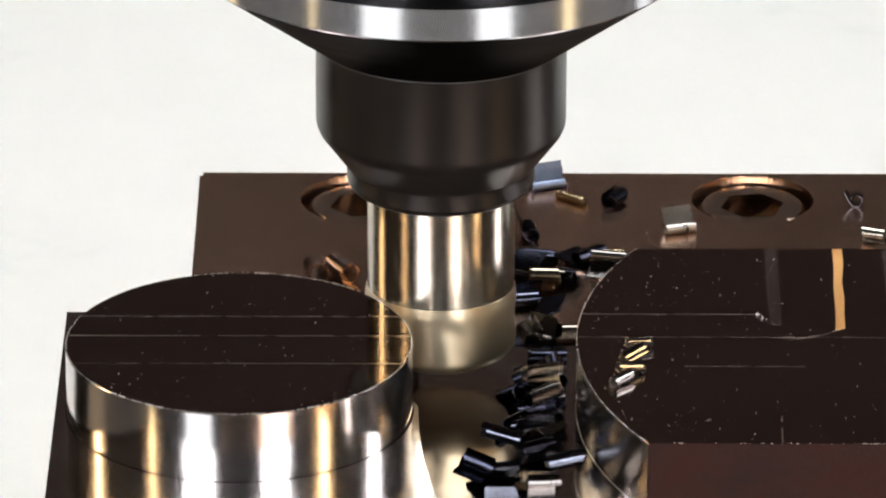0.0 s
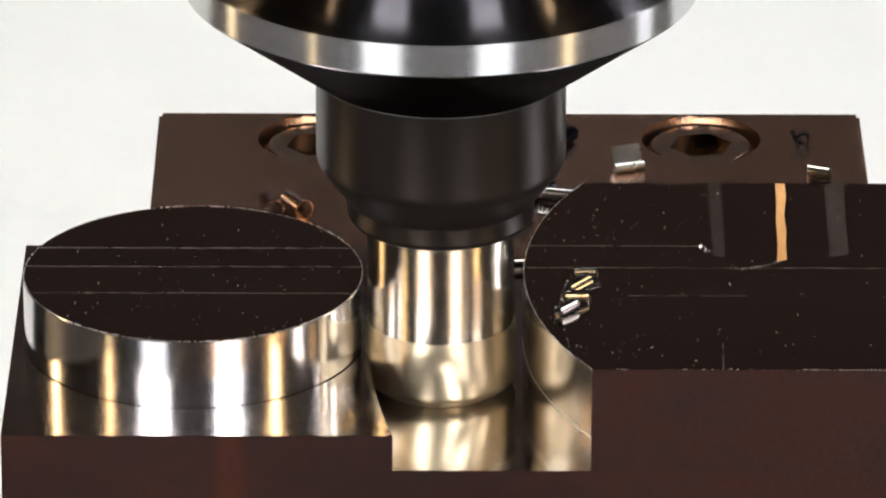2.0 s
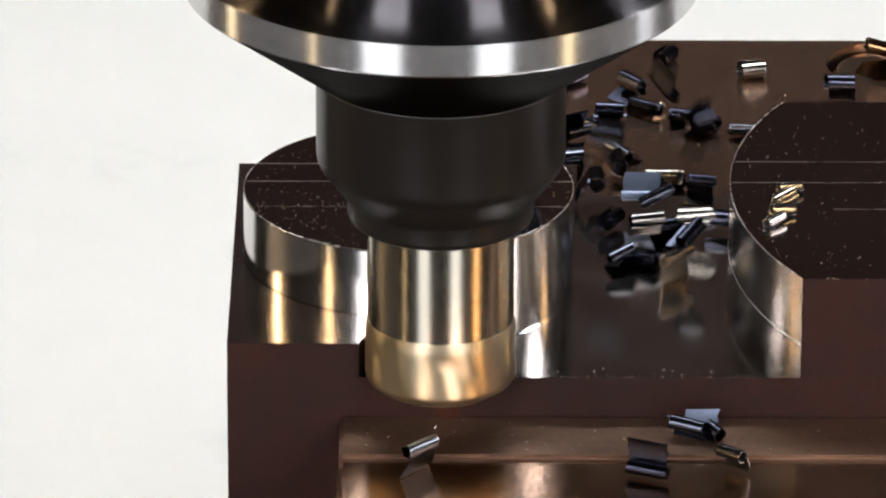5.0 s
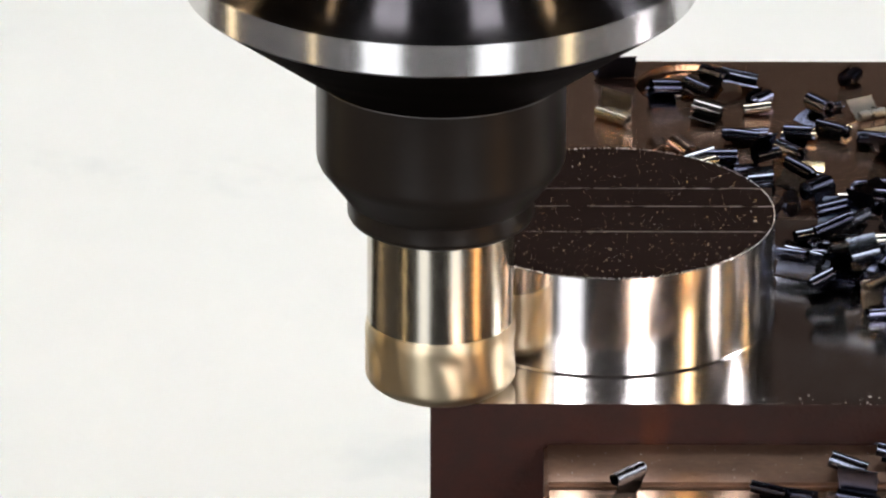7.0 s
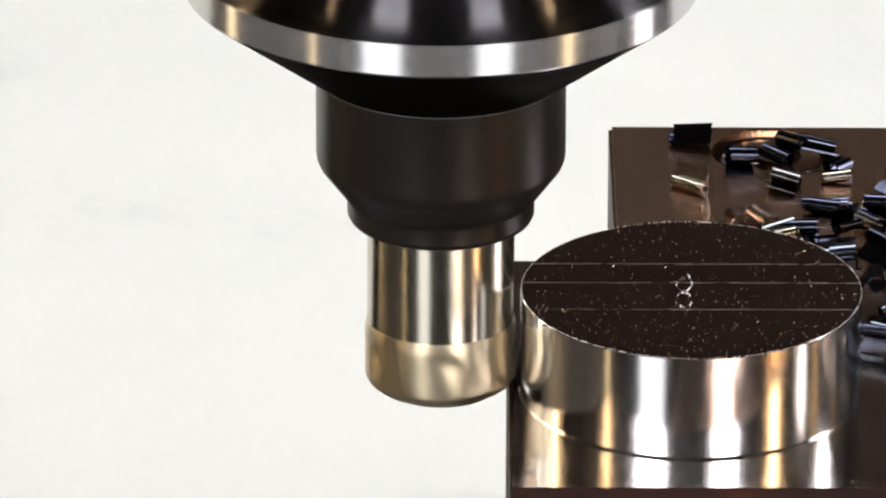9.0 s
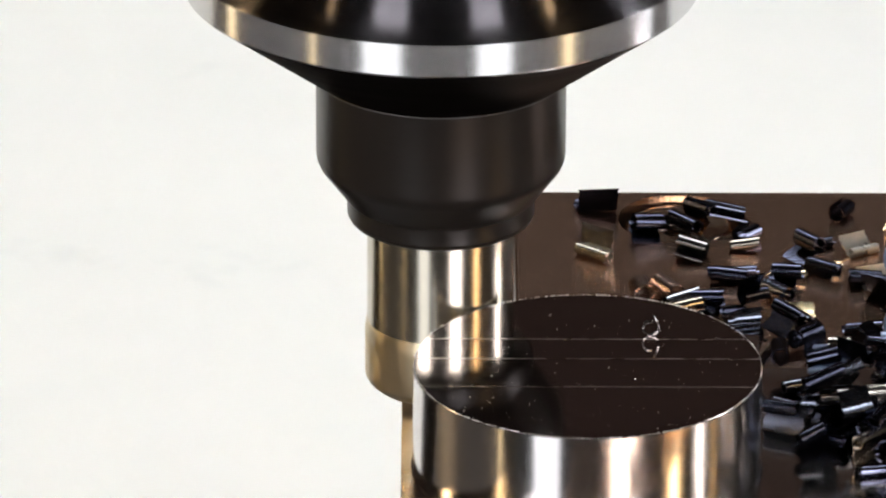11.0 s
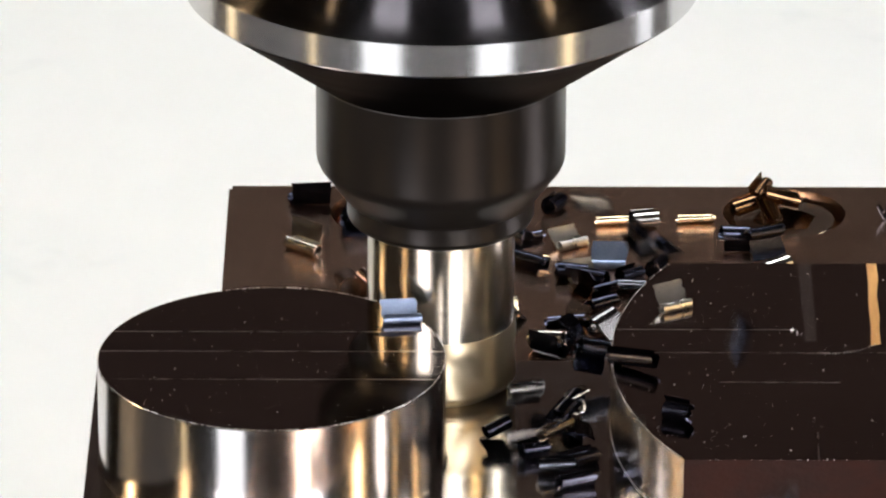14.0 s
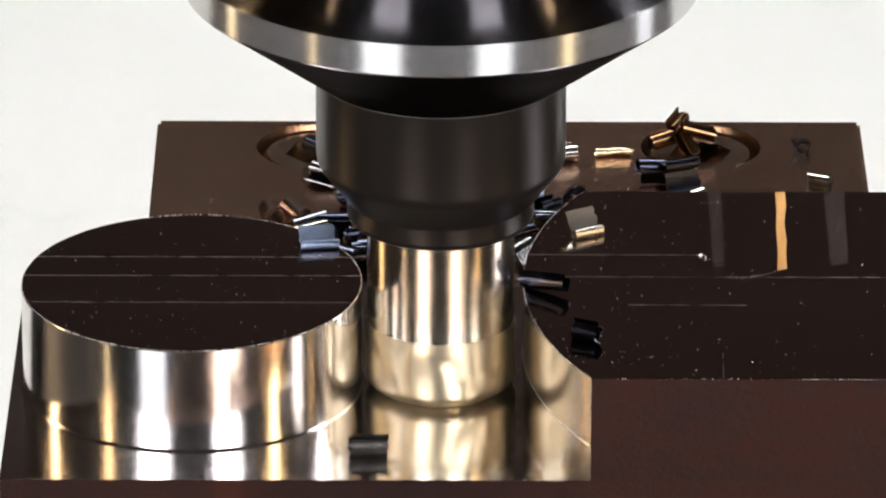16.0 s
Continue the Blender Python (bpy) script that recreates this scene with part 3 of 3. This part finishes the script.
def chips():
    rng = random.Random(11)
    meshes = [chip_mesh(rng) for _ in range(14)]
    small = chip_mesh(rng, True)
    hot, tube = chip_mesh(rng, hot=True), chip_mesh(rng, tube=True)
    looks = {"blued_chip": "dark blue rolled steel chip, flat tail", "bright_chip_steel": "short bright rolled steel chip", "copper_coloured_chip": "thin copper-coloured steel curl",
             "blue_tempered_chip": "blue steel chip with a flat tail", "pale_grey_chip": "pale grey steel chip with flat tail", "dark_blue_chip": "glossy dark blue rolled chip",
             "bronze_tempered_chip": "bronze tempered rolled steel chip", "rose_steel_chip": "open tube of rose-coloured steel", "straw_tempered_chip": "straw-coloured rolled steel chip"}

    def lay(x, y, z, lift=0.0, yaw=None, lean=None, me=None, turned_to=None):
        """A chip at rest on the height z; turned_to: its exact turn."""
        me = me or rng.choice(meshes)
        turn = Euler((rng.uniform(-0.25, 0.25) + lift * 0.1, rng.uniform(0, 6.28) if lean is None else lean,
                      (rng.gauss(math.pi / 2, 0.7) if yaw is None else yaw) + rng.choice((0, math.pi)))).to_matrix()
        turn = Euler(turned_to).to_matrix() if turned_to else turn
        low = min((turn @ v.co).z for v in me.vertices)
        ob = tagged(new("metal_chip", me), looks[me.materials[0].name] + " on the " + ("vise jaw" if z < -18 else "milled floor" if z < -5 else "ground top"), "metal chip", "chips from the cut")
        return ob, Matrix.LocRotScale((x * MM, y * MM, (z + lift) * MM - low), turn.to_quaternion(), None)

    def still(x, y, z):
        rides(*lay(x, y, z))

    def thrown(x, y, z, t_in=None, t_out=None, lift=0.0, hop=None, to=None, **how):
        """Cut off at t_in, at rest until t_out, then blown off the workpiece."""
        ob, rest = lay(x, y, z, lift, **how)
        rows = []
        if t_in is not None:
            a = radians(feed_angle(t_in))
            born = Matrix.Translation((26.2 * math.cos(a) * MM, 26.2 * math.sin(a) * MM, (L2 - 9) * MM)) @ rest.to_3x3().to_4x4()
            t_land = t_in + rng.uniform(0.28, 0.45)
            rows += [(t, born) for t in GRID if t < t_in - 0.02] + [(t_in, born)]
            rows += fly(born, rest, t_in, t_land, rng.uniform(22, 40), [rng.uniform(-4, 4) for _ in range(3)])
            rows += [(t_land, rest)]
        else:
            t_land = -1.0
            rows = []
        last = t_out if t_out is not None else SECONDS + 1
        rows += [(t, rest) for t in GRID if t_land + 0.03 < t < last - 0.02]
        if hop:
            x2, y2, t2 = hop
            there = Matrix.Translation((x2 * MM, y2 * MM, rest.translation.z)) @ rest.to_3x3().to_4x4()
            rows = [(t, m) for t, m in rows if t < t2 - 0.02] + [(t2, rest)] + fly(rest, there, t2, t2 + 0.3, 8, (0.5, 0.8, 0.6)) + [(t2 + 0.3, there)]
            rows += [(t, there) for t in GRID if t2 + 0.33 < t < last - 0.02]
            rest = there
        if t_out is not None:
            to = to or (rng.uniform(150, 260), rng.uniform(70, 92)) if y > 31 else (rng.uniform(45, 85), rng.uniform(-114, -106))
            rise = rng.uniform(12, 20) if y > 31 else rng.uniform(72, 80)
            gone = Matrix.Translation((to[0] * MM, to[1] * MM, -96.5 * MM)) @ rest.to_3x3().to_4x4()
            t_gone = t_out + rng.uniform(0.26, 0.34)
            rows += [(t_out, rest)] + fly(rest, gone, t_out, t_gone, rise, [rng.uniform(-4, 4) for _ in range(3)]) + [(t_gone, gone)]
            rows += [(t, gone) for t in GRID if t > t_gone + 0.03]
        PATHS.append((ob, [(t, feed_pose(t, m)) for t, m in rows]))

    kinds = {"grey": ((0.65, 3.4, 1.1, 4.2), "flat_chip", 1.05), "blue": ((0.62, 3.6, 1.15, 5.0), "blue_chip", 1.0), "pale": ((0.6, 3.4, 1.0, 4.6), "straw_chip", 0.6),
             "straw": ((0.58, 0.5, 1.3, 4.9), "straw_chip", 0.5), "tube": ((0.7, 0.8, 1.2, 5.2), "dark_chip", 0.6), "bright": ((0.7, 0.8, 1.2, 5.4), "bright_chip", 0.6), "curl": ((1.35, 1.0, 0.9, 3.6), "bright_chip", 2.6),
             "ring": ((1.25, 0.8, 0.95, 3.4), "dark_chip", 2.2), "dark": ((1.0, 1.6, 1.1, 4.8), "dark_chip", 0.8)}
    sorts = {k: (chip_mesh(rng, dims=d, mat=m), lean) for k, (d, m, lean) in kinds.items()}

    def of_kind(kind, deg, dip=0.0):
        return {"me": sorts[kind][0], "turned_to": (dip, sorts[kind][1], radians(deg - 90))}

    for kind, x, y, deg in JAW_KINDS:
        thrown(x, y, JAW, rng.uniform(4.2, 6.0), **of_kind(kind, deg))
    for i, (kind, x, y, deg) in enumerate(SLOT_KINDS):
        thrown(x, y, L2, rng.uniform(4.3, 6.0), 13.62 + 0.03 * i, lift=(3.4, 2.6, 4.0, 0, 0.6, 1.4, 0, 0, 0.4, 1.0)[i], **of_kind(kind, deg))
    for i, (kind, x, y, deg) in enumerate(LAST_KINDS):
        thrown(x, y, L2, 13.5, 14.90 + 0.015 * i, **of_kind(kind, deg))
    for y, up, deg in ((0.6, 0, 2), (-1.2, 0, -3)):
        thrown(47.4, y, 0, 10.4, 13.66, lift=up, **of_kind("bright", deg))
    # chips behind the cutter that are blown off first
    for kind, x, y, deg in (("blue", 41.8, 98.4, 20), ("straw", 44.6, 93.8, -40), ("ring", 51.0, 91.8, 60), ("pale", 50.1, 69.7, 15)):
        thrown(x, y, JAW, None, rng.uniform(1.2, 2.6), **of_kind(kind, deg))
    for x, y in JAW_STILL:
        still(x, y, JAW)
    for x, y in FRONT_STILL:
        still(x, y, JAW)
    for x, y, w, yaw in ((8.3, 66.4, 3.4, 0.25), (11.9, 66.0, 4.6, 0.55)):
        rides(*lay(x, y, JAW, me=chip_mesh(rng, dims=(1.6, 0.3, 1.05, w), mat="pale_chip"), turned_to=(0.05, 0.4, yaw)))
    # chips that stand out: radius, tail, turns, width, then where they lie and how
    flat_grey = chip_mesh(rng, dims=(0.65, 3.6, 1.1, 4.2), mat="flat_chip")
    flat_blue = chip_mesh(rng, dims=(0.62, 2.7, 1.15, 4.4), mat="blue_chip")
    thrown(60.3, 82.6, JAW, None, 2.9, me=flat_grey, turned_to=(0, 0.95, -1.25))
    ob, m = lay(85.6, 92.5, JAW, me=chip_mesh(rng, dims=(1.0, 2.0, 0.8, 1.6), mat="chip"), turned_to=(0, 1.2, -0.2))
    rides(ob, m)
    ob, m = lay(87.1, 79.2, JAW, me=chip_mesh(rng, dims=(1.0, 0.4, 1.2, 3.2), mat="chip"), turned_to=(0, 0.3, 1.2))
    rides(ob, m)
    ob, m = lay(39.0, -36.6, JAW, me=flat_blue, turned_to=(0.1, 0.95, -1.6))
    rides(ob, m)
    ob, m = lay(40.6, -38.2, JAW, me=chip_mesh(rng, dims=(1.1, 1.2, 0.9, 2.6), mat="chip"), turned_to=(0.2, 0.4, 0.7))
    rides(ob, m)
    for x, y, yaw in ((51.6, -1.5, -1.25), (51.2, -5.6, -1.05), (50.2, -9.4, -1.2), (49.0, -12.8, -0.7)):
        thrown(x, y, 0, None, 9.8, me=tube, yaw=yaw, lean=0.4)
    for i, (x, y) in enumerate(SLOT_FIRST):
        thrown(x, y, L2, None, 0.4 + 0.12 * i if i < 6 else 1.5 + 0.008 * i, lift=rng.choice((0, 0, 1.5, 3.0)))
    for x, y in JAW_FIRST:
        thrown(x, y, JAW, None, rng.uniform(2.1, 3.0))
    for i in range(13):
        thrown(rng.uniform(37.0, 41.0), rng.uniform(3, 29), L2, None, rng.uniform(0.25, 1.3), lift=rng.choice((0, 1.6, 3.2)))
    for x, y in JAW_THROWN:
        thrown(x, y, JAW, rng.uniform(3.6, 5.9))
    for i in range(15):
        thrown(rng.uniform(15, 50), rng.uniform(33, 62), JAW, rng.uniform(3.7, 6.0), lift=rng.choice((0, 0, 1.4)))
    for x, y in JAW_LATE:
        thrown(x, y, JAW, rng.uniform(4.4, 6.0))
    for x, y, far in ((3.5, 97.1, -170), (2.2, 80.7, -140), (9.6, 88.0, -200)):
        thrown(x, y, JAW, rng.uniform(4.4, 6.0), rng.uniform(14.62, 14.75), to=(far, 80))
    for x, y in SLOT_THROWN:
        thrown(x, y, L2, rng.uniform(4.2, 6.0), 13.1 + 0.05 * (30 - y) if y > -3 else 14.55, lift=rng.choice((0, 0, 1.8, 3.2)))
    for i in range(18):
        y = rng.uniform(2, 29)
        x0 = math.sqrt(max(0, (BOSS_R + 3.5) ** 2 - y * y))
        x = rng.uniform(x0 + 2, NOSE_X - math.sqrt(NOSE_R ** 2 - y * y) - 3)
        thrown(x, y, L2, rng.uniform(4.2, 6.0), rng.uniform(13.0, 14.3), lift=rng.choice((0, 1.5, 3.0, 4.5)))
    for x, y in FRONT_THROWN:
        thrown(x, y, JAW if y > -43 else JAW - 0.6, rng.uniform(4.2, 5.8))
    for x, y, t in ((44.0, 66.0, 2.75), (55.0, 63.0, 2.9), (48.0, 58.0, 3.15), (60.0, 80.0, 3.3)):
        thrown(x, y, JAW, t, 4.9, me=hot)
    thrown(-1.2, -1.0, 0, 7.0, 13.7, hop=(8.2, 9.2, 9.9), me=small, yaw=0.3, lean=2.2)
    thrown(16.4, 10.8, 0, 13.42, me=chip_mesh(rng, dims=(0.62, 2.6, 1.15, 4.8), mat="blue_chip"), turned_to=(0, 1.05, -1.45))
    thrown(53.0, 15.5, 0, 11.6, me=flat_grey, turned_to=(0, 0.95, -1.05))
    thrown(46.6, -2.7, 0, 13.4, me=chip_mesh(rng, dims=(1.05, 0.6, 0.95, 6.4), mat="dark_chip"), turned_to=(0.12, 2.6, 1.15))
    bronze = [chip_mesh(rng, dims=(r, tail, 1.0, w), mat="bronze_chip") for r, tail, w in ((1.2, 1.0, 4.4), (0.9, 1.2, 4.0), (1.3, 0.6, 4.8))]
    for x, y, up, k, turn in ((65.7, 94.0, 0, 0, (0.3, 0.9, -1.0)), (68.6, 91.5, 0, 1, (0.7, 0.5, 0.9)), (70.6, 92.8, 1.2, 2, (-0.5, 1.0, -2.0)), (67.6, 96.4, 1.8, 1, (0.8, 1.3, 0.3))):
        thrown(x, y, JAW, rng.uniform(4.4, 6.0), lift=up, me=bronze[k], turned_to=turn)
    thrown(57.5, 91.2, JAW, 5.2, **of_kind("straw", 5))
    thrown(67.8, 71.2, JAW, 5.6, me=chip_mesh(rng, dims=(1.45, 0.6, 1.05, 5.0), mat="bright_chip"), turned_to=(0.1, 0.4, -1.0))
    # one that flies off past the cutter while its far side is cut
    ob, m = lay(20.0, -20.0, L2, me=sorts["grey"][0], turned_to=(0.6, 0.5, 0.9))
    spin = m.to_3x3().to_4x4()
    inside, fallen = Matrix.Translation((20 * MM, -20 * MM, (L2 - 9) * MM)) @ spin, Matrix.Translation((-60 * MM, -60 * MM, -98 * MM)) @ spin
    rows = [(t, feed_pose(t, inside)) for t in GRID if t < 6.2] + [(6.22, feed_pose(6.22, inside))]
    rows += [(t, pose(x * MM, y * MM, z * MM, rx, 0, 40)) for t, x, y, z, rx in ((6.3, -6.5, 0, -15, 0), (6.4, -13.8, -2, -12.5, 40), (6.5, -13.6, -4, -15.2, 90), (6.6, -18, -6, -45, 140))]
    rows += [(t, feed_pose(t, fallen)) for t in [6.75] + [g for g in GRID if g > 6.8]]
    PATHS.append((ob, rows))
    thrown(51.3, -18.8, 0, 11.0, **of_kind("ring", -25))
    thrown(23.8, -23.1, L2, 14.5, me=chip_mesh(rng, dims=(1.45, 0.8, 1.0, 4.8), mat="bright_chip"), turned_to=(0, 3.6, 1.6))
    thrown(36.5, -4.0, L2, 13.5, 14.6)


def swarf_dust():
    """Fine bright crumbs, in one mesh, on the tops and on the jaws."""
    rng = random.Random(5)
    bm = bmesh.new()

    def crumb(x, y, z, s):
        h = Matrix.LocRotScale((x * MM, y * MM, (z + s * 0.25) * MM), Euler([rng.uniform(0, 6) for _ in range(3)]), (s * MM, s * rng.uniform(0.3, 0.8) * MM, s * 0.4 * MM))
        v = [bm.verts.new(h @ Vector(c)) for c in ((0.5, 0, -0.3), (-0.4, 0.4, -0.3), (-0.4, -0.4, -0.3), (0, 0, 0.5))]
        for q in ((0, 1, 2), (0, 3, 1), (1, 3, 2), (2, 3, 0)):
            bm.faces.new([v[i] for i in q])
    sizes = (0.06, 0.08, 0.11, 0.15, 0.24)
    for i in range(190):
        a, r = rng.uniform(0, 6.283), (BOSS_R - 0.4) * math.sqrt(rng.random())
        crumb(r * math.cos(a), r * math.sin(a), 0, rng.choice(sizes))
    for i in range(900):
        a = rng.uniform(0, 6.283)
        crumb((BOSS_R - 0.08) * math.cos(a), (BOSS_R - 0.08) * math.sin(a), -0.03, rng.choice((0.1, 0.14, 0.2, 0.28)))
    for i in range(650):
        y = rng.uniform(Y0 + 0.2, Y1 - 0.2)
        crumb(NOSE_X - math.sqrt(NOSE_R ** 2 - y * y) + 0.08, y, -0.03, rng.choice((0.08, 0.1, 0.14, 0.2)))
    for i in range(330):
        y = rng.uniform(Y0 + 0.4, Y1 - 0.4)
        x = NOSE_X - math.sqrt(NOSE_R ** 2 - y * y) + 0.3 + rng.expovariate(0.05)
        if x < 105:
            crumb(x, y, 0, rng.choice(sizes))
    for i in range(5):
        crumb(67.7 + rng.uniform(-0.5, 0.5), 8.4 + rng.uniform(-0.9, 0.9), 0, 0.6)
    for i in range(16):
        crumb(72 + 0.4 * i, 1.6 + 0.012 * i * i + rng.uniform(-0.1, 0.1), 0, rng.choice((0.16, 0.24, 0.34)))
    for i in range(260):
        crumb(rng.uniform(54, 106) if rng.random() < 0.3 else rng.uniform(80, 106), Y0 + 0.08, -0.03, rng.choice((0.1, 0.16, 0.26)))
    for i in range(90):
        crumb(rng.uniform(X0, 52), Y0 + 0.08, L2, rng.choice((0.08, 0.12, 0.18)))
    for i in range(90):
        crumb(rng.uniform(-7, 92), rng.uniform(Y1 + 2, 84), JAW, rng.choice((0.08, 0.12, 0.2)))
    for i in range(160):
        crumb(rng.uniform(-8, 92), rng.uniform(Y0 - 12, Y0 - 0.6), JAW, rng.choice((0.10, 0.16, 0.3)))
    for i in range(24):
        crumb(rng.uniform(18, 52), rng.uniform(Y0 + 0.3, Y0 + 3), L2, rng.choice((0.12, 0.2, 0.3)))
    ob = part("swarf_dust", bm, M["crumb"], smooth=0)
    rides(tagged(ob, "fine bright steel crumbs scattered over the workpiece and jaws", "swarf", kind="stuff"))
    # crumbs that fall on the boss while its far side is cut, and are blown off again, in patches
    for k in range(6):
        bm = bmesh.new()
        for i in range(150):
            a, r = radians(60 * k + rng.uniform(0, 60)), (BOSS_R - 0.4) * rng.random() ** 0.45
            if rng.random() < 0.75 or math.sin(a) < 0:
                crumb(r * math.cos(a), r * math.sin(a), 0, rng.choice(sizes))
        late = part("swarf_dust", bm, M["straw_crumb"], smooth=0)
        tagged(late, "fine straw-coloured crumbs from the cut on the boss top", "swarf", kind="stuff")
        low, up = Matrix.Translation((0, 0, -0.6 * MM)), Matrix.Identity(4)
        away, t_off = Matrix.Translation(((150 + 25 * k) * MM, 60 * MM, -99 * MM)), 9.7 + 0.12 * k
        rows = [(t, low if t < 5.0 else up) for t in GRID if t < t_off - 0.02] + [(t_off, up)] + fly(up, away, t_off, t_off + 0.35, 45, (0, 0, 0)) + [(t_off + 0.35, away)]
        PATHS.append((late, [(t, feed_pose(t, m)) for t, m in rows + [(t, away) for t in GRID if t > t_off + 0.38]]))


# ---- what moves ----
def motions():
    for ob, m in ON_TABLE:
        walk(ob, [(t, Matrix.Translation((*table_place(t), 0)) @ m) for t in GRID])
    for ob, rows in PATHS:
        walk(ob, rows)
    # the spindle turns all the time, and sinks to the deeper floor at 1.4 to 1.9 s
    rows = []
    for i in range(int(SECONDS * FPS) + 1):
        k = min(1.0, max(0.0, (i / FPS - 1.4) / 0.5))
        rows.append((i / FPS, pose(0, 0, (L1 - L2) * MM * (1 - k * k * (3 - 2 * k)), 0, 0, -72 * i)))
    walk(holder, rows)


housing()
lights()
holder = spindle()
workpiece()
vise()
tables()
chips()
swarf_dust()
motions()
